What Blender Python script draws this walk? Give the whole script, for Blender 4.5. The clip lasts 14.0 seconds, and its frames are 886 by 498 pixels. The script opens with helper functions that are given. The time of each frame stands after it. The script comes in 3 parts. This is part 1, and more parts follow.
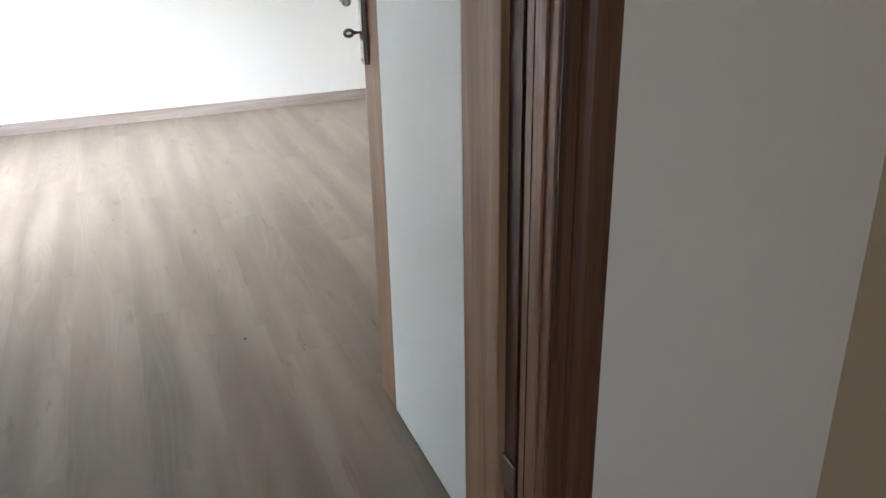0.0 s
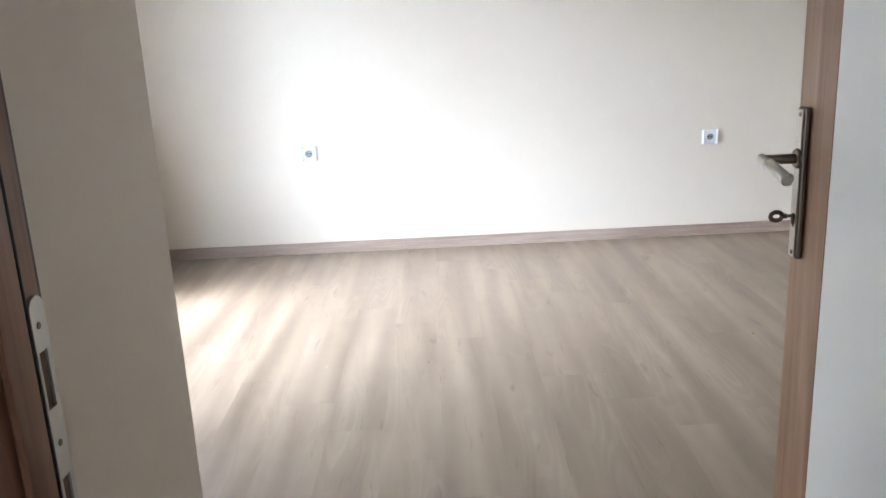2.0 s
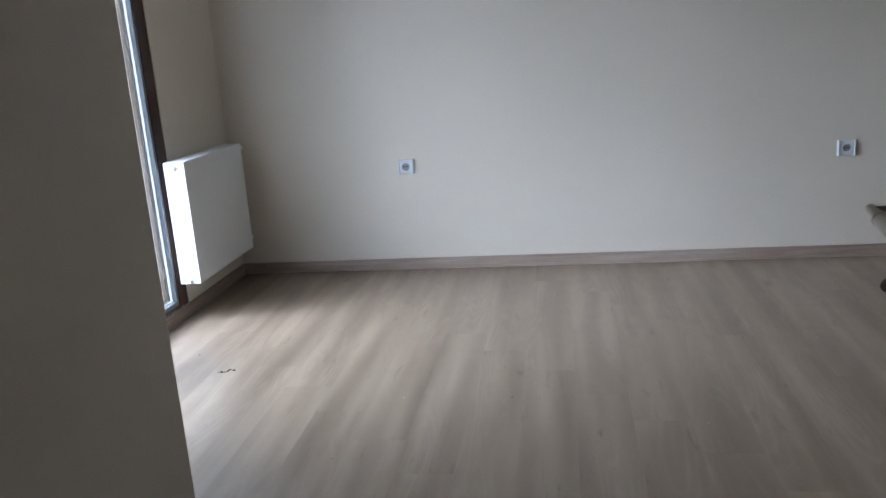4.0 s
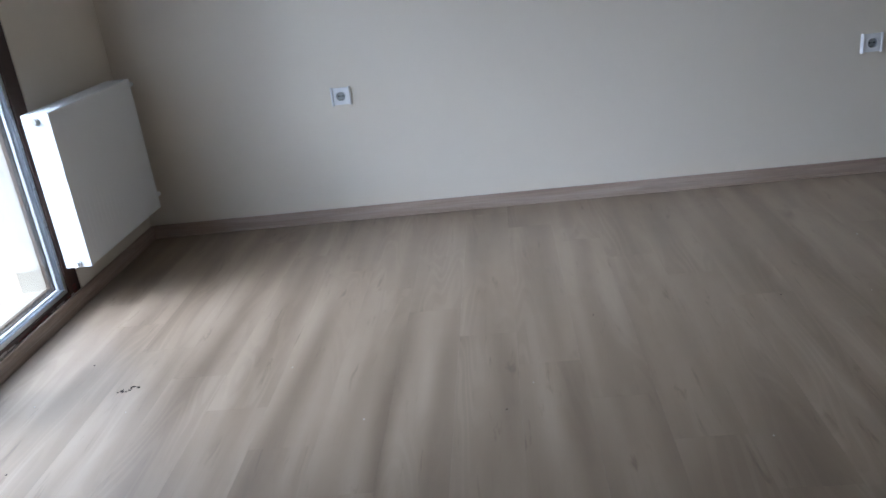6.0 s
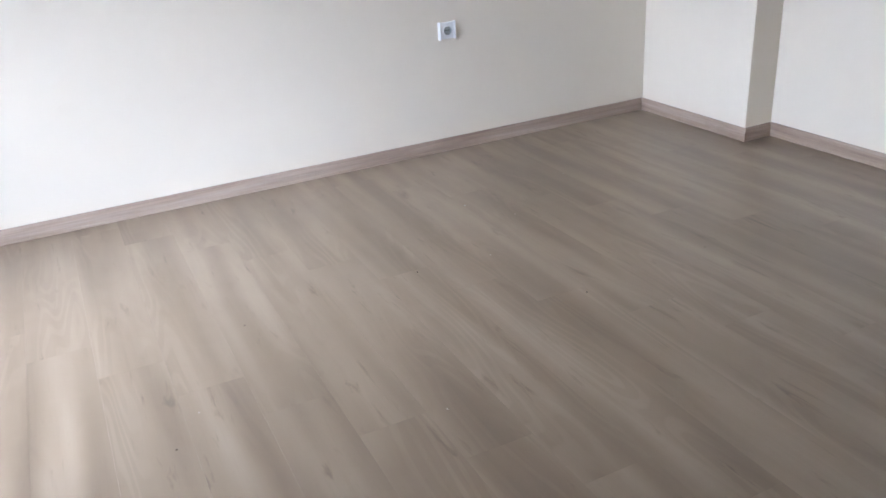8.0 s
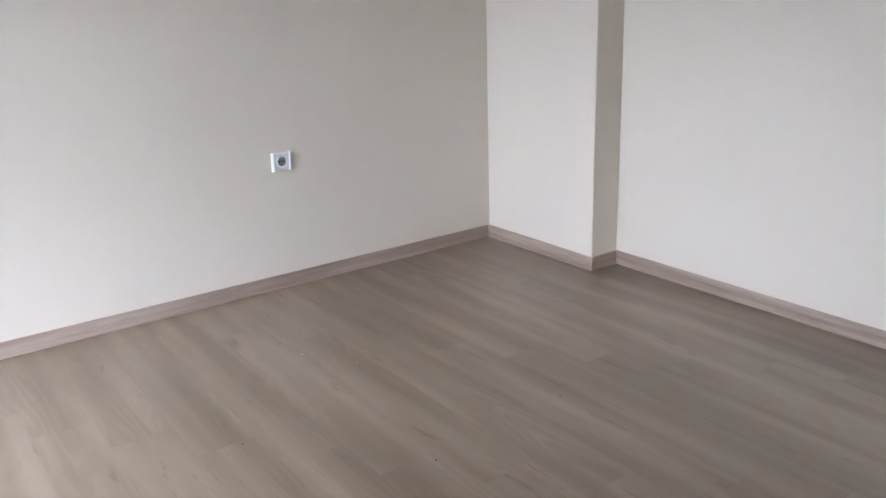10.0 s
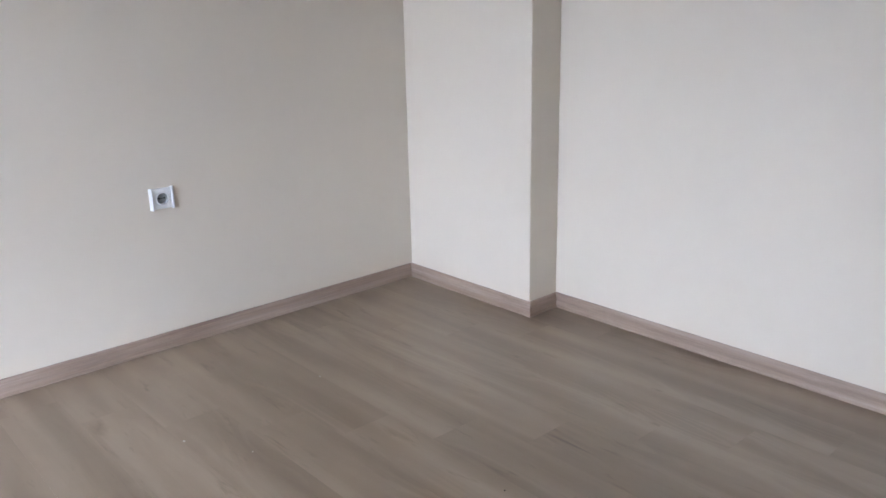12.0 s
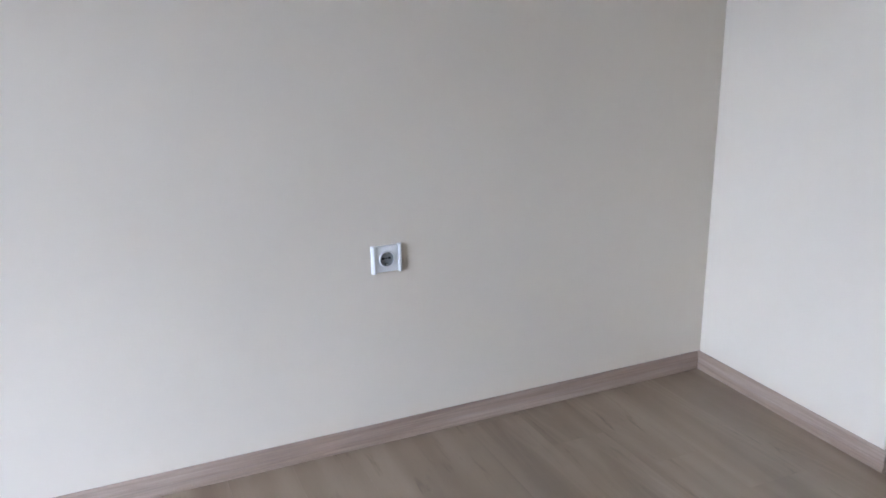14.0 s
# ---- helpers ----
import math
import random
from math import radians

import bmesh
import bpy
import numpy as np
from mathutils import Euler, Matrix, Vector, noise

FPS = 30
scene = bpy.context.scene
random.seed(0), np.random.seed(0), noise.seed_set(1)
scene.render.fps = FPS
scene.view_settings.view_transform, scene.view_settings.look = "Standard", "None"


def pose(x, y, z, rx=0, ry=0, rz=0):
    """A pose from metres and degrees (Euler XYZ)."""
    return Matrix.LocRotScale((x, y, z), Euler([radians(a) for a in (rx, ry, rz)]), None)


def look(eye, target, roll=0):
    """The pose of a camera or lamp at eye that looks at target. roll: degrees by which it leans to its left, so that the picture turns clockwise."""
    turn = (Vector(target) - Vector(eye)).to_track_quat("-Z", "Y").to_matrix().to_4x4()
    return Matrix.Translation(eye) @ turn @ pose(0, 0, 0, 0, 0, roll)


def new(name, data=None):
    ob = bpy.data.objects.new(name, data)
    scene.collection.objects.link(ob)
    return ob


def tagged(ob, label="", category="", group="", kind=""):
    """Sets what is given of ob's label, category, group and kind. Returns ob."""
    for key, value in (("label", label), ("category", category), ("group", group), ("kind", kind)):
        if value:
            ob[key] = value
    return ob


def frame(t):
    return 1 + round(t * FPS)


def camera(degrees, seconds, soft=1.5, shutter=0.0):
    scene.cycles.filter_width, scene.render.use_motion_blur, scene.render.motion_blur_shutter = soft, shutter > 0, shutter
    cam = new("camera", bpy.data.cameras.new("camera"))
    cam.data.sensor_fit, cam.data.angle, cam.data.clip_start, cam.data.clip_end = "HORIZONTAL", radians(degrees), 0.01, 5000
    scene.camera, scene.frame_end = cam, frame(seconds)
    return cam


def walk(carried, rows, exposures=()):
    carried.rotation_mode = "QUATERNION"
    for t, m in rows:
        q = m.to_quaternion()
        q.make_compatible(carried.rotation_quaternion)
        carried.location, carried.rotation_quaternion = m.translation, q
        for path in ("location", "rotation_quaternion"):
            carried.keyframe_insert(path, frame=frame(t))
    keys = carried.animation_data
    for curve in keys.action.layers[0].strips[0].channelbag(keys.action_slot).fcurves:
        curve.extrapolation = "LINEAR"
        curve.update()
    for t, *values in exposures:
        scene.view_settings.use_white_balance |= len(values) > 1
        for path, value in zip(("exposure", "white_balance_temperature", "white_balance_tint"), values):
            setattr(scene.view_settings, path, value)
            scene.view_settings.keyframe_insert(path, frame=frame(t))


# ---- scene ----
cam = camera(57.3, 14.0)
PATH = [
    (0, (1.818, -5.201, 1.195), (2.491, -3.49, 0.408), -1.2),
    (0.5, (1.819, -5.074, 1.2), (2.035, -3.223, 0.475), -1.3),
    (0.8, (1.795, -4.949, 1.2), (1.888, -3.08, 0.496), -2.1),
    (1, (1.766, -4.882, 1.208), (1.84, -2.999, 0.537), -2.5),
    (1.5, (1.714, -4.776, 1.227), (1.791, -2.865, 0.642), -2.1),
    (2, (1.761, -4.696, 1.243), (1.771, -2.764, 0.726), -2.7),
    (2.5, (1.872, -4.634, 1.253), (1.741, -2.698, 0.769), -3.6),
    (3, (1.944, -4.581, 1.263), (1.669, -2.656, 0.794), -4.2),
    (3.2, (1.957, -4.564, 1.266), (1.643, -2.644, 0.801), -4.4),
    (5.3, (1.793, -3.959, 1.245), (1.537, -2.071, 0.636), -4.0),
    (5.5, (1.79, -3.84, 1.245), (1.526, -1.96, 0.616), -5.0),
    (6, (1.759, -3.667, 1.235), (1.584, -1.81, 0.512), -7.0),
    (6.5, (1.606, -3.549, 1.218), (1.789, -1.738, 0.389), -5.9),
    (7, (1.544, -3.511, 1.225), (1.92, -1.743, 0.368), -5.3),
    (7.5, (1.577, -3.494, 1.229), (2.098, -1.765, 0.37), -5.3),
    (8, (1.643, -3.526, 1.244), (2.404, -1.874, 0.412), -4.0),
    (8.5, (1.7, -3.544, 1.257), (2.698, -1.969, 0.535), -2.5),
    (9, (1.749, -3.532, 1.301), (2.894, -2.004, 0.709), -1.8),
    (11.3, (2.044, -2.968, 1.261), (3.104, -1.394, 0.629), -2.1),
    (11.5, (2.072, -2.959, 1.288), (3.251, -1.458, 0.689), -1.7),
    (12, (2.195, -2.883, 1.246), (3.466, -1.45, 0.67), -1.3),
    (12.5, (2.413, -2.809, 1.267), (3.617, -1.332, 0.66), -2.7),
    (13, (2.525, -2.679, 1.286), (3.706, -1.178, 0.691), -2.9),
    (13.5, (2.621, -2.402, 1.296), (3.792, -0.891, 0.708), -1.4),
    (14, (2.631, -2.114, 1.284), (3.391, -0.357, 0.705), -1.2),
]
walk(cam, [(t, look(eye, target, roll)) for t, eye, target, roll in PATH],
     [(0, 1.97, 6500, 14), (0.5, 2.12, 6900, 16), (1.0, 2.29, 6850, 17), (1.5, 2.05, 6700, 17), (2.0, 1.89, 6600, 17), (2.4, 1.6, 6550, 17), (3, 1.14, 6350, 16), (5.4, 0.12, 6150, 16), (6.3, 0.47, 6150, 17), (7.2, 1.25, 6300, 19), (7.6, 1.45, 6400, 19), (8.3, 1.5, 6500, 20), (9, 1.4, 6600, 21), (12.5, 1.41, 6500, 21), (14, 1.36, 6250, 20)])


# ---- world and light ----
world = bpy.data.worlds.new("world")
scene.world = world
world.use_nodes = True
wn = world.node_tree
sky = wn.nodes.new("ShaderNodeTexSky")
sky.sky_type = "NISHITA"
sky.sun_disc = False
sky.sun_elevation = radians(38)
sky.sun_rotation = radians(250)
wn.links.new(sky.outputs[0], wn.nodes["Background"].inputs["Color"])
wn.nodes["Background"].inputs["Strength"].default_value = 0.15

sun_data = bpy.data.lights.new("sun", "SUN")
sun_data.energy, sun_data.angle, sun_data.color = 3.9, radians(30), (0.63, 0.795, 1.0)
sun = new("sun", sun_data)
sun.matrix_basis = look((0, 0, 0), (1.0, 0.36, -0.84))

sky_data = bpy.data.lights.new("balcony_sky", "AREA")
sky_data.shape, sky_data.size, sky_data.size_y = "RECTANGLE", 5.6, 2.0
sky_data.energy, sky_data.color = 470, (0.675, 0.82, 1.0)
sky_lamp = new("balcony_sky", sky_data)
sky_lamp.matrix_basis = look((-4.0, -2.6, 3.3), (1.5, -1.6, 0.3))

# Added fill light for the hall; its source is unseen.
hall_data = bpy.data.lights.new("hall_fill", "AREA")
hall_data.shape, hall_data.size, hall_data.size_y = "RECTANGLE", 0.78, 2.0
hall_data.energy, hall_data.color = 0.14, (1.0, 0.80, 0.54)
hall_fill_lamp = new("hall_fill", hall_data)
hall_fill_lamp.matrix_basis = look((1.7, -6.25, 1.02), (1.7, -5.0, 1.02))

# ---- plan, in metres ----
H = 2.62                        # ceiling height
XC, YC = 4.548, -0.762          # pier in the far corner
XR = 4.717                      # east wall
YD, YH = -4.203, -4.29           # the two faces of the door wall
XP, YP = 1.302, -3.350          # corner of the passage
OL, OR = 1.509, 2.338
RB = 0.003                      # depth of the rebate           # door opening between the linings
WY0, WY1, WZ0, WZ1 = -2.42, -0.735, 0.062, 2.30   # balcony window
WT = 0.26                       # thickness of the window wall
SK = 0.064                      # skirting height


# ---- materials ----
class Nodes:
    def __init__(self, name):
        self.m = bpy.data.materials.new(name)
        self.m.use_nodes = True
        self.t = self.m.node_tree
        self.b = self.t.nodes["Principled BSDF"]

    def node(self, kind, **inputs):
        n = self.t.nodes.new(kind)
        for k, v in inputs.items():
            sock = n.inputs[k.replace("_", " ")]
            if isinstance(v, bpy.types.NodeSocket):
                self.t.links.new(v, sock)
            else:
                sock.default_value = v
        return n

    def link(self, a, b):
        self.t.links.new(a, b)

    def place(self, scale=(1, 1, 1), offset=None):
        g = self.t.nodes.new("ShaderNodeNewGeometry")
        mp = self.t.nodes.new("ShaderNodeMapping")
        mp.inputs["Scale"].default_value = scale
        self.link(g.outputs["Position"], mp.inputs["Vector"])
        if offset is not None:
            self.link(offset, mp.inputs["Location"])
        return mp.outputs[0]

    def noise(self, vec, scale, detail=3.0, rough=0.5, distort=0.0):
        n = self.node("ShaderNodeTexNoise", Scale=scale, Detail=detail, Roughness=rough, Distortion=distort)
        self.link(vec, n.inputs["Vector"])
        return n.outputs["Fac"]

    def ramp(self, fac, stops):
        r = self.t.nodes.new("ShaderNodeValToRGB")
        e = r.color_ramp.elements
        while len(e) < len(stops):
            e.new(0.5)
        for el, (p, c) in zip(e, stops):
            el.position, el.color = p, (*c, 1) if len(c) == 3 else c
        self.link(fac, r.inputs[0])
        return r.outputs[0]

    def mix(self, a, b, fac, mode="MIX"):
        n = self.t.nodes.new("ShaderNodeMix")
        n.data_type, n.blend_type = "RGBA", mode
        for s, v in ((n.inputs[0], fac), (n.inputs[6], a), (n.inputs[7], b)):
            if isinstance(v, bpy.types.NodeSocket):
                self.link(v, s)
            else:
                s.default_value = (*v, 1) if isinstance(v, tuple) and len(v) == 3 else v
        return n.outputs[2]

    def math(self, op, a, b=0.5):
        n = self.t.nodes.new("ShaderNodeMath")
        n.operation = op
        for s, v in zip(n.inputs, (a, b)):
            if isinstance(v, bpy.types.NodeSocket):
                self.link(v, s)
            else:
                s.default_value = v
        return n.outputs[0]

    def bump(self, height, strength=0.2, distance=0.001):
        n = self.node("ShaderNodeBump", Strength=strength, Distance=distance, Height=height)
        self.link(n.outputs[0], self.b.inputs["Normal"])

    def set(self, color=None, rough=None, metal=None, spec=None):
        for key, v in (("Base Color", color), ("Roughness", rough), ("Metallic", metal), ("Specular IOR Level", spec)):
            if v is None:
                continue
            if isinstance(v, bpy.types.NodeSocket):
                self.link(v, self.b.inputs[key])
            else:
                self.b.inputs[key].default_value = (*v, 1) if isinstance(v, tuple) else v
        return self.m


def paint(name, color, rough=0.55, amount=0.04, relief=0.12):
    k = Nodes(name)
    p = k.place()
    big = k.noise(p, 1.3, 3)
    small = k.noise(p, 26, 4)
    dark = tuple(c * (1 - amount) for c in color)
    c = k.mix(dark, color, big)
    c = k.mix(c, tuple(min(1, v * 1.015) for v in color), k.math("MULTIPLY", small, 0.5))
    rolled = k.noise(p, 420, 2, 0.6)
    k.bump(k.math("ADD", rolled, k.math("MULTIPLY", small, 0.8)), relief, 0.0006)
    return k.set(c, rough)


def wood(name, tones, axis, rough=0.42, gloss=0.5, grain=1.0, fine=0.35):
    """Melamine wood decor. tones: dark, middle, light; axis: along which the grain runs."""
    k = Nodes(name)
    info = k.t.nodes.new("ShaderNodeObjectInfo")
    off = k.node("ShaderNodeCombineXYZ", X=k.math("MULTIPLY", info.outputs["Random"], 37.0),
                 Y=k.math("MULTIPLY", info.outputs["Random"], 91.0), Z=k.math("MULTIPLY", info.outputs["Random"], 13.0))
    long = [16.0 * grain] * 3
    long[axis] = 0.9 * grain
    p = k.place(tuple(long), off.outputs[0])
    veins = k.noise(p, 1.0, 5, 0.55, 0.6)
    thin = [130.0 * grain] * 3
    thin[axis] = 3.0 * grain
    q = k.place(tuple(thin), off.outputs[0])
    fibres = k.noise(q, 1.0, 3, 0.6)
    c = k.ramp(veins, [(0.28, tones[0]), (0.5, tones[1]), (0.72, tones[2])])
    f = k.ramp(fibres, [(0.3, (1 - fine,) * 3), (0.65, (1, 1, 1))])
    c = k.mix(c, f, 1.0, "MULTIPLY")
    k.bump(fibres, 0.12, 0.0004)
    return k.set(c, rough, spec=gloss)


def floor_wood(name):
    """Pale greige laminate, grain along y, each board its own tone and figure."""
    k = Nodes(name)
    info = k.t.nodes.new("ShaderNodeObjectInfo")
    rnd = info.outputs["Random"]
    off = k.node("ShaderNodeCombineXYZ", X=k.math("MULTIPLY", rnd, 53.0), Y=k.math("MULTIPLY", rnd, 117.0), Z=0.0)
    cloud = k.noise(k.place((10.5, 0.9, 1), off.outputs[0]), 1.0, 1, 0.35, 0.06)
    run = k.noise(k.place((10.5, 0.8, 1)), 1.0, 1, 0.35, 0.06)
    cloud = k.math("ADD", k.math("MULTIPLY", cloud, 0.45), k.math("MULTIPLY", run, 0.55))
    figure = k.noise(k.place((18, 2.8, 1), off.outputs[0]), 1.0, 3, 0.5, 0.6)
    fibres = k.noise(k.place((170, 4, 1), off.outputs[0]), 1.0, 2, 0.5)
    c = k.ramp(cloud, [(0.36, (0.160, 0.108, 0.067)), (0.5, (0.224, 0.158, 0.104)), (0.64, (0.288, 0.214, 0.150))])
    # arched growth rings: contour lines of a slow noise, strong only here and there
    slow = k.noise(k.place((6.5, 0.85, 1), off.outputs[0]), 1.0, 2, 0.35, 0.25)
    rings = k.math("SINE", k.math("MULTIPLY", slow, 95.0))
    arch = k.ramp(rings, [(0.0, (0.80, 0.765, 0.73)), (0.45, (0.96, 0.955, 0.95)), (0.8, (1, 1, 1))])
    c = k.mix(c, arch, k.ramp(k.noise(k.place((5, 0.9, 1), off.outputs[0]), 1.0, 2), [(0.45, (0.0, 0.0, 0.0)), (0.62, (0.60, 0.60, 0.60))]), "MULTIPLY")
    f = k.ramp(figure, [(0.27, (0.80, 0.76, 0.72)), (0.42, (0.94, 0.925, 0.91)), (0.6, (1, 1, 1))])
    c = k.mix(c, f, 0.5, "MULTIPLY")
    fine = k.noise(k.place((75, 2.6, 1), off.outputs[0]), 1.0, 3, 0.6, 0.5)
    veins = k.ramp(fine, [(0.31, (0.86, 0.83, 0.80)), (0.45, (1, 1, 1))])
    c = k.mix(c, veins, k.ramp(k.noise(k.place((6, 1.9, 1), off.outputs[0]), 1.0, 2), [(0.42, (0.15, 0.15, 0.15)), (0.6, (0.5, 0.5, 0.5))]), "MULTIPLY")
    # sparse soft dark streaks drawn out along the grain
    line = k.noise(k.place((30, 4.2, 1), off.outputs[0]), 1.0, 4, 0.62, 0.5)
    crack = k.ramp(line, [(0.28, (0.55, 0.49, 0.43)), (0.35, (0.80, 0.77, 0.73)), (0.41, (1, 1, 1))])
    where = k.noise(k.place((7, 2.0, 1), off.outputs[0]), 1.0, 2)
    c = k.mix(c, crack, k.ramp(where, [(0.44, (0, 0, 0)), (0.56, (1, 1, 1))]), "MULTIPLY")
    g = k.ramp(fibres, [(0.3, (0.98, 0.975, 0.97)), (0.62, (1, 1, 1))])
    c = k.mix(c, g, 1.0, "MULTIPLY")
    # small knots with a dark heart, drawn out along the board
    v = k.node("ShaderNodeTexVoronoi", Scale=1.0, Randomness=1.0)
    wob = k.place((4.6, 1.5, 1), off.outputs[0])
    warp = k.noise(k.place((14, 9, 1), off.outputs[0]), 1.0, 2)
    bent = k.node("ShaderNodeVectorMath")
    k.link(wob, bent.inputs[0])
    k.link(k.node("ShaderNodeCombineXYZ", X=k.math("MULTIPLY", warp, 0.35), Y=k.math("MULTIPLY", warp, 0.12), Z=0.0).outputs[0], bent.inputs[1])
    k.link(bent.outputs[0], v.inputs["Vector"])
    knot = k.ramp(v.outputs["Distance"], [(0.0, (0.40, 0.34, 0.29)), (0.035, (0.66, 0.60, 0.54)), (0.11, (0.95, 0.94, 0.93)), (0.2, (1, 1, 1))])
    c = k.mix(c, knot, k.ramp(k.noise(wob, 0.8, 1), [(0.5, (0, 0, 0)), (0.58, (1, 1, 1))]), "MULTIPLY")
    tone = k.ramp(rnd, [(0.0, (0.965, 0.96, 0.955)), (0.5, (0.99, 0.985, 0.98)), (1.0, (1.015, 1.015, 1.015))])
    c = k.mix(c, tone, 1.0, "MULTIPLY")
    dust = k.noise(k.place((1, 1, 1)), 9.0, 4, 0.65)
    r = k.math("ADD", k.math("MULTIPLY", dust, 0.14), 0.36)
    k.b.inputs["Coat Weight"].default_value = 0.85
    k.b.inputs["Coat Roughness"].default_value = 0.52
    k.bump(fibres, 0.10, 0.0004)
    return k.set(c, r, spec=0.9)


def plain(name, color, rough=0.5, metal=0.0, vary=0.06, scale=40, relief=0.05):
    k = Nodes(name)
    n = k.noise(k.place(), scale, 4)
    c = k.mix(tuple(v * (1 - vary) for v in color), tuple(min(1, v * (1 + vary)) for v in color), n)
    k.bump(n, relief, 0.0005)
    return k.set(c, k.math("ADD", k.math("MULTIPLY", n, 0.1), rough - 0.05), metal)


def brushed(name, color, rough, axis=2):
    k = Nodes(name)
    s = [500.0] * 3
    s[axis] = 8.0
    n = k.noise(k.place(tuple(s)), 1.0, 2)
    c = k.mix(tuple(v * 0.85 for v in color), color, n)
    k.bump(n, 0.15, 0.0002)
    return k.set(c, k.math("ADD", k.math("MULTIPLY", n, 0.15), rough - 0.07), 1.0)


M_WALL = paint("cream_wall_paint", (0.73, 0.658, 0.560))
# Room cream made darker and yellower, dim hall light put into the colour.
M_HALL_DIM = paint("cream_paint_dimmed", (0.50, 0.39, 0.245))
M_CEIL = paint("white_ceiling_paint", (0.70, 0.685, 0.65))
M_OUT = paint("white_render", (0.78, 0.74, 0.68), 0.8, 0.06, 0.4)
M_TILE = plain("balcony_tile", (0.66, 0.54, 0.43), 0.5, 0, 0.08, 6)
M_BSK = plain("beige_tile", (0.31, 0.25, 0.20), 0.5, 0, 0.1, 30)
M_GROUT = plain("grout", (0.52, 0.46, 0.39), 0.9, 0, 0.1, 60)
M_FLOOR = floor_wood("greige_laminate")
M_SUB = plain("floor_underlay", (0.10, 0.08, 0.06), 0.9, 0, 0.1, 60)
M_SKX = wood("skirting_decor_x", ((0.280, 0.196, 0.150), (0.380, 0.282, 0.224), (0.460, 0.360, 0.296)), 0, 0.45, 0.45, 1.5, 0.18)
M_SKY = wood("skirting_decor_y", ((0.280, 0.196, 0.150), (0.380, 0.282, 0.224), (0.460, 0.360, 0.296)), 1, 0.45, 0.45, 1.5, 0.18)
M_STILE = wood("walnut_decor", ((0.200, 0.095, 0.043), (0.330, 0.174, 0.088), (0.43, 0.256, 0.145)), 2, 0.36, 0.5, 1.4, 0.22)
# Shaded copy of the walnut: the unlit hall side is put into the colour.
M_FRAME_SHADE = wood("shaded_walnut_decor", ((0.050, 0.016, 0.007), (0.110, 0.041, 0.019), (0.180, 0.075, 0.037)), 2, 0.38, 0.5, 1.6, 0.35)
M_JAMB = wood("jamb_decor", ((0.18, 0.076, 0.040), (0.30, 0.144, 0.082), (0.40, 0.215, 0.130)), 2, 0.36, 0.5, 1.4, 0.25)
M_LEAF = plain("white_lacquer", (0.88, 0.875, 0.80), 0.34, 0, 0.012, 2, 0.0)
M_STEEL = brushed("satin_nickel", (0.54, 0.50, 0.44), 0.30)
# Dark metal of hinges and screws; on the plate it paints the shaded side.
M_METAL_DARK = brushed("dark_metal_shaded_edge", (0.22, 0.18, 0.145), 0.36)
M_KEY = plain("dull_key_metal", (0.15, 0.115, 0.09), 0.35, 1.0)
M_ZINC = plain("zinc_strike", (0.62, 0.61, 0.58), 0.42, 1.0)
M_RAD = plain("radiator_enamel", (0.75, 0.76, 0.76), 0.3, 0, 0.015, 8, 0.02)
M_PLAST = plain("white_plastic", (0.80, 0.81, 0.82), 0.32, 0, 0.02, 30, 0.02)
# White plastic greyed: the shade inside the socket well is in the colour.
M_PLAST_SHADE = plain("white_plastic_shaded", (0.36, 0.39, 0.40), 0.35, 0, 0.05, 30, 0.02)
M_HOLE = plain("dark_hole", (0.02, 0.02, 0.02), 0.6)
M_SEAL = plain("black_rubber", (0.015, 0.013, 0.012), 0.6)
M_PVC = wood("brown_foil_frame", ((0.030, 0.013, 0.008), (0.055, 0.025, 0.016), (0.085, 0.042, 0.028)), 2, 0.4, 0.45, 1.2, 0.2)
M_PVCOUT = wood("outer_foil_frame", ((0.16, 0.10, 0.07), (0.22, 0.15, 0.11), (0.28, 0.2, 0.15)), 2, 0.5, 0.4, 1.2, 0.2)
M_SPACER = plain("aluminium_spacer", (0.52, 0.55, 0.58), 0.38, 0.85, 0.12, 50)
M_GASKET = plain("grey_gasket", (0.10, 0.11, 0.12), 0.55)
M_FILM = plain("protective_film", (0.42, 0.37, 0.34), 0.45, 0, 0.25, 60)
M_INK = plain("red_print", (0.16, 0.035, 0.03), 0.6)
M_BLUE = plain("blue_film", (0.34, 0.40, 0.44), 0.4, 0, 0.08, 30)
M_CRUMB = plain("dark_crumb", (0.045, 0.035, 0.03), 0.9, 0, 0.3, 300)
M_CHALK = plain("plaster_crumb", (0.50, 0.48, 0.45), 0.9, 0, 0.1, 300)
M_BRASS = plain("brass_tip", (0.45, 0.33, 0.17), 0.3, 1.0)
M_CONC = plain("render_ground", (0.30, 0.29, 0.27), 0.9, 0, 0.15, 2)

kg = Nodes("window_glass")
kg.b.inputs["Transmission Weight"].default_value = 1.0
kg.b.inputs["IOR"].default_value = 1.45
M_GLASS = kg.set((0.85, 0.87, 0.86), 0.0)


# ---- mesh helpers ----
def part(name, bm, material, parent=None, label="", smooth=False):
    me = bpy.data.meshes.new(name)
    if smooth:
        for f in bm.faces:
            f.smooth = True
    bm.normal_update()
    bm.to_mesh(me)
    bm.free()
    mats = material if isinstance(material, (list, tuple)) else [material]
    for m in mats:
        me.materials.append(m)
    ob = new(name, me)
    if parent is not None:
        ob.parent = parent
    if label:
        tagged(ob, label)
    return ob


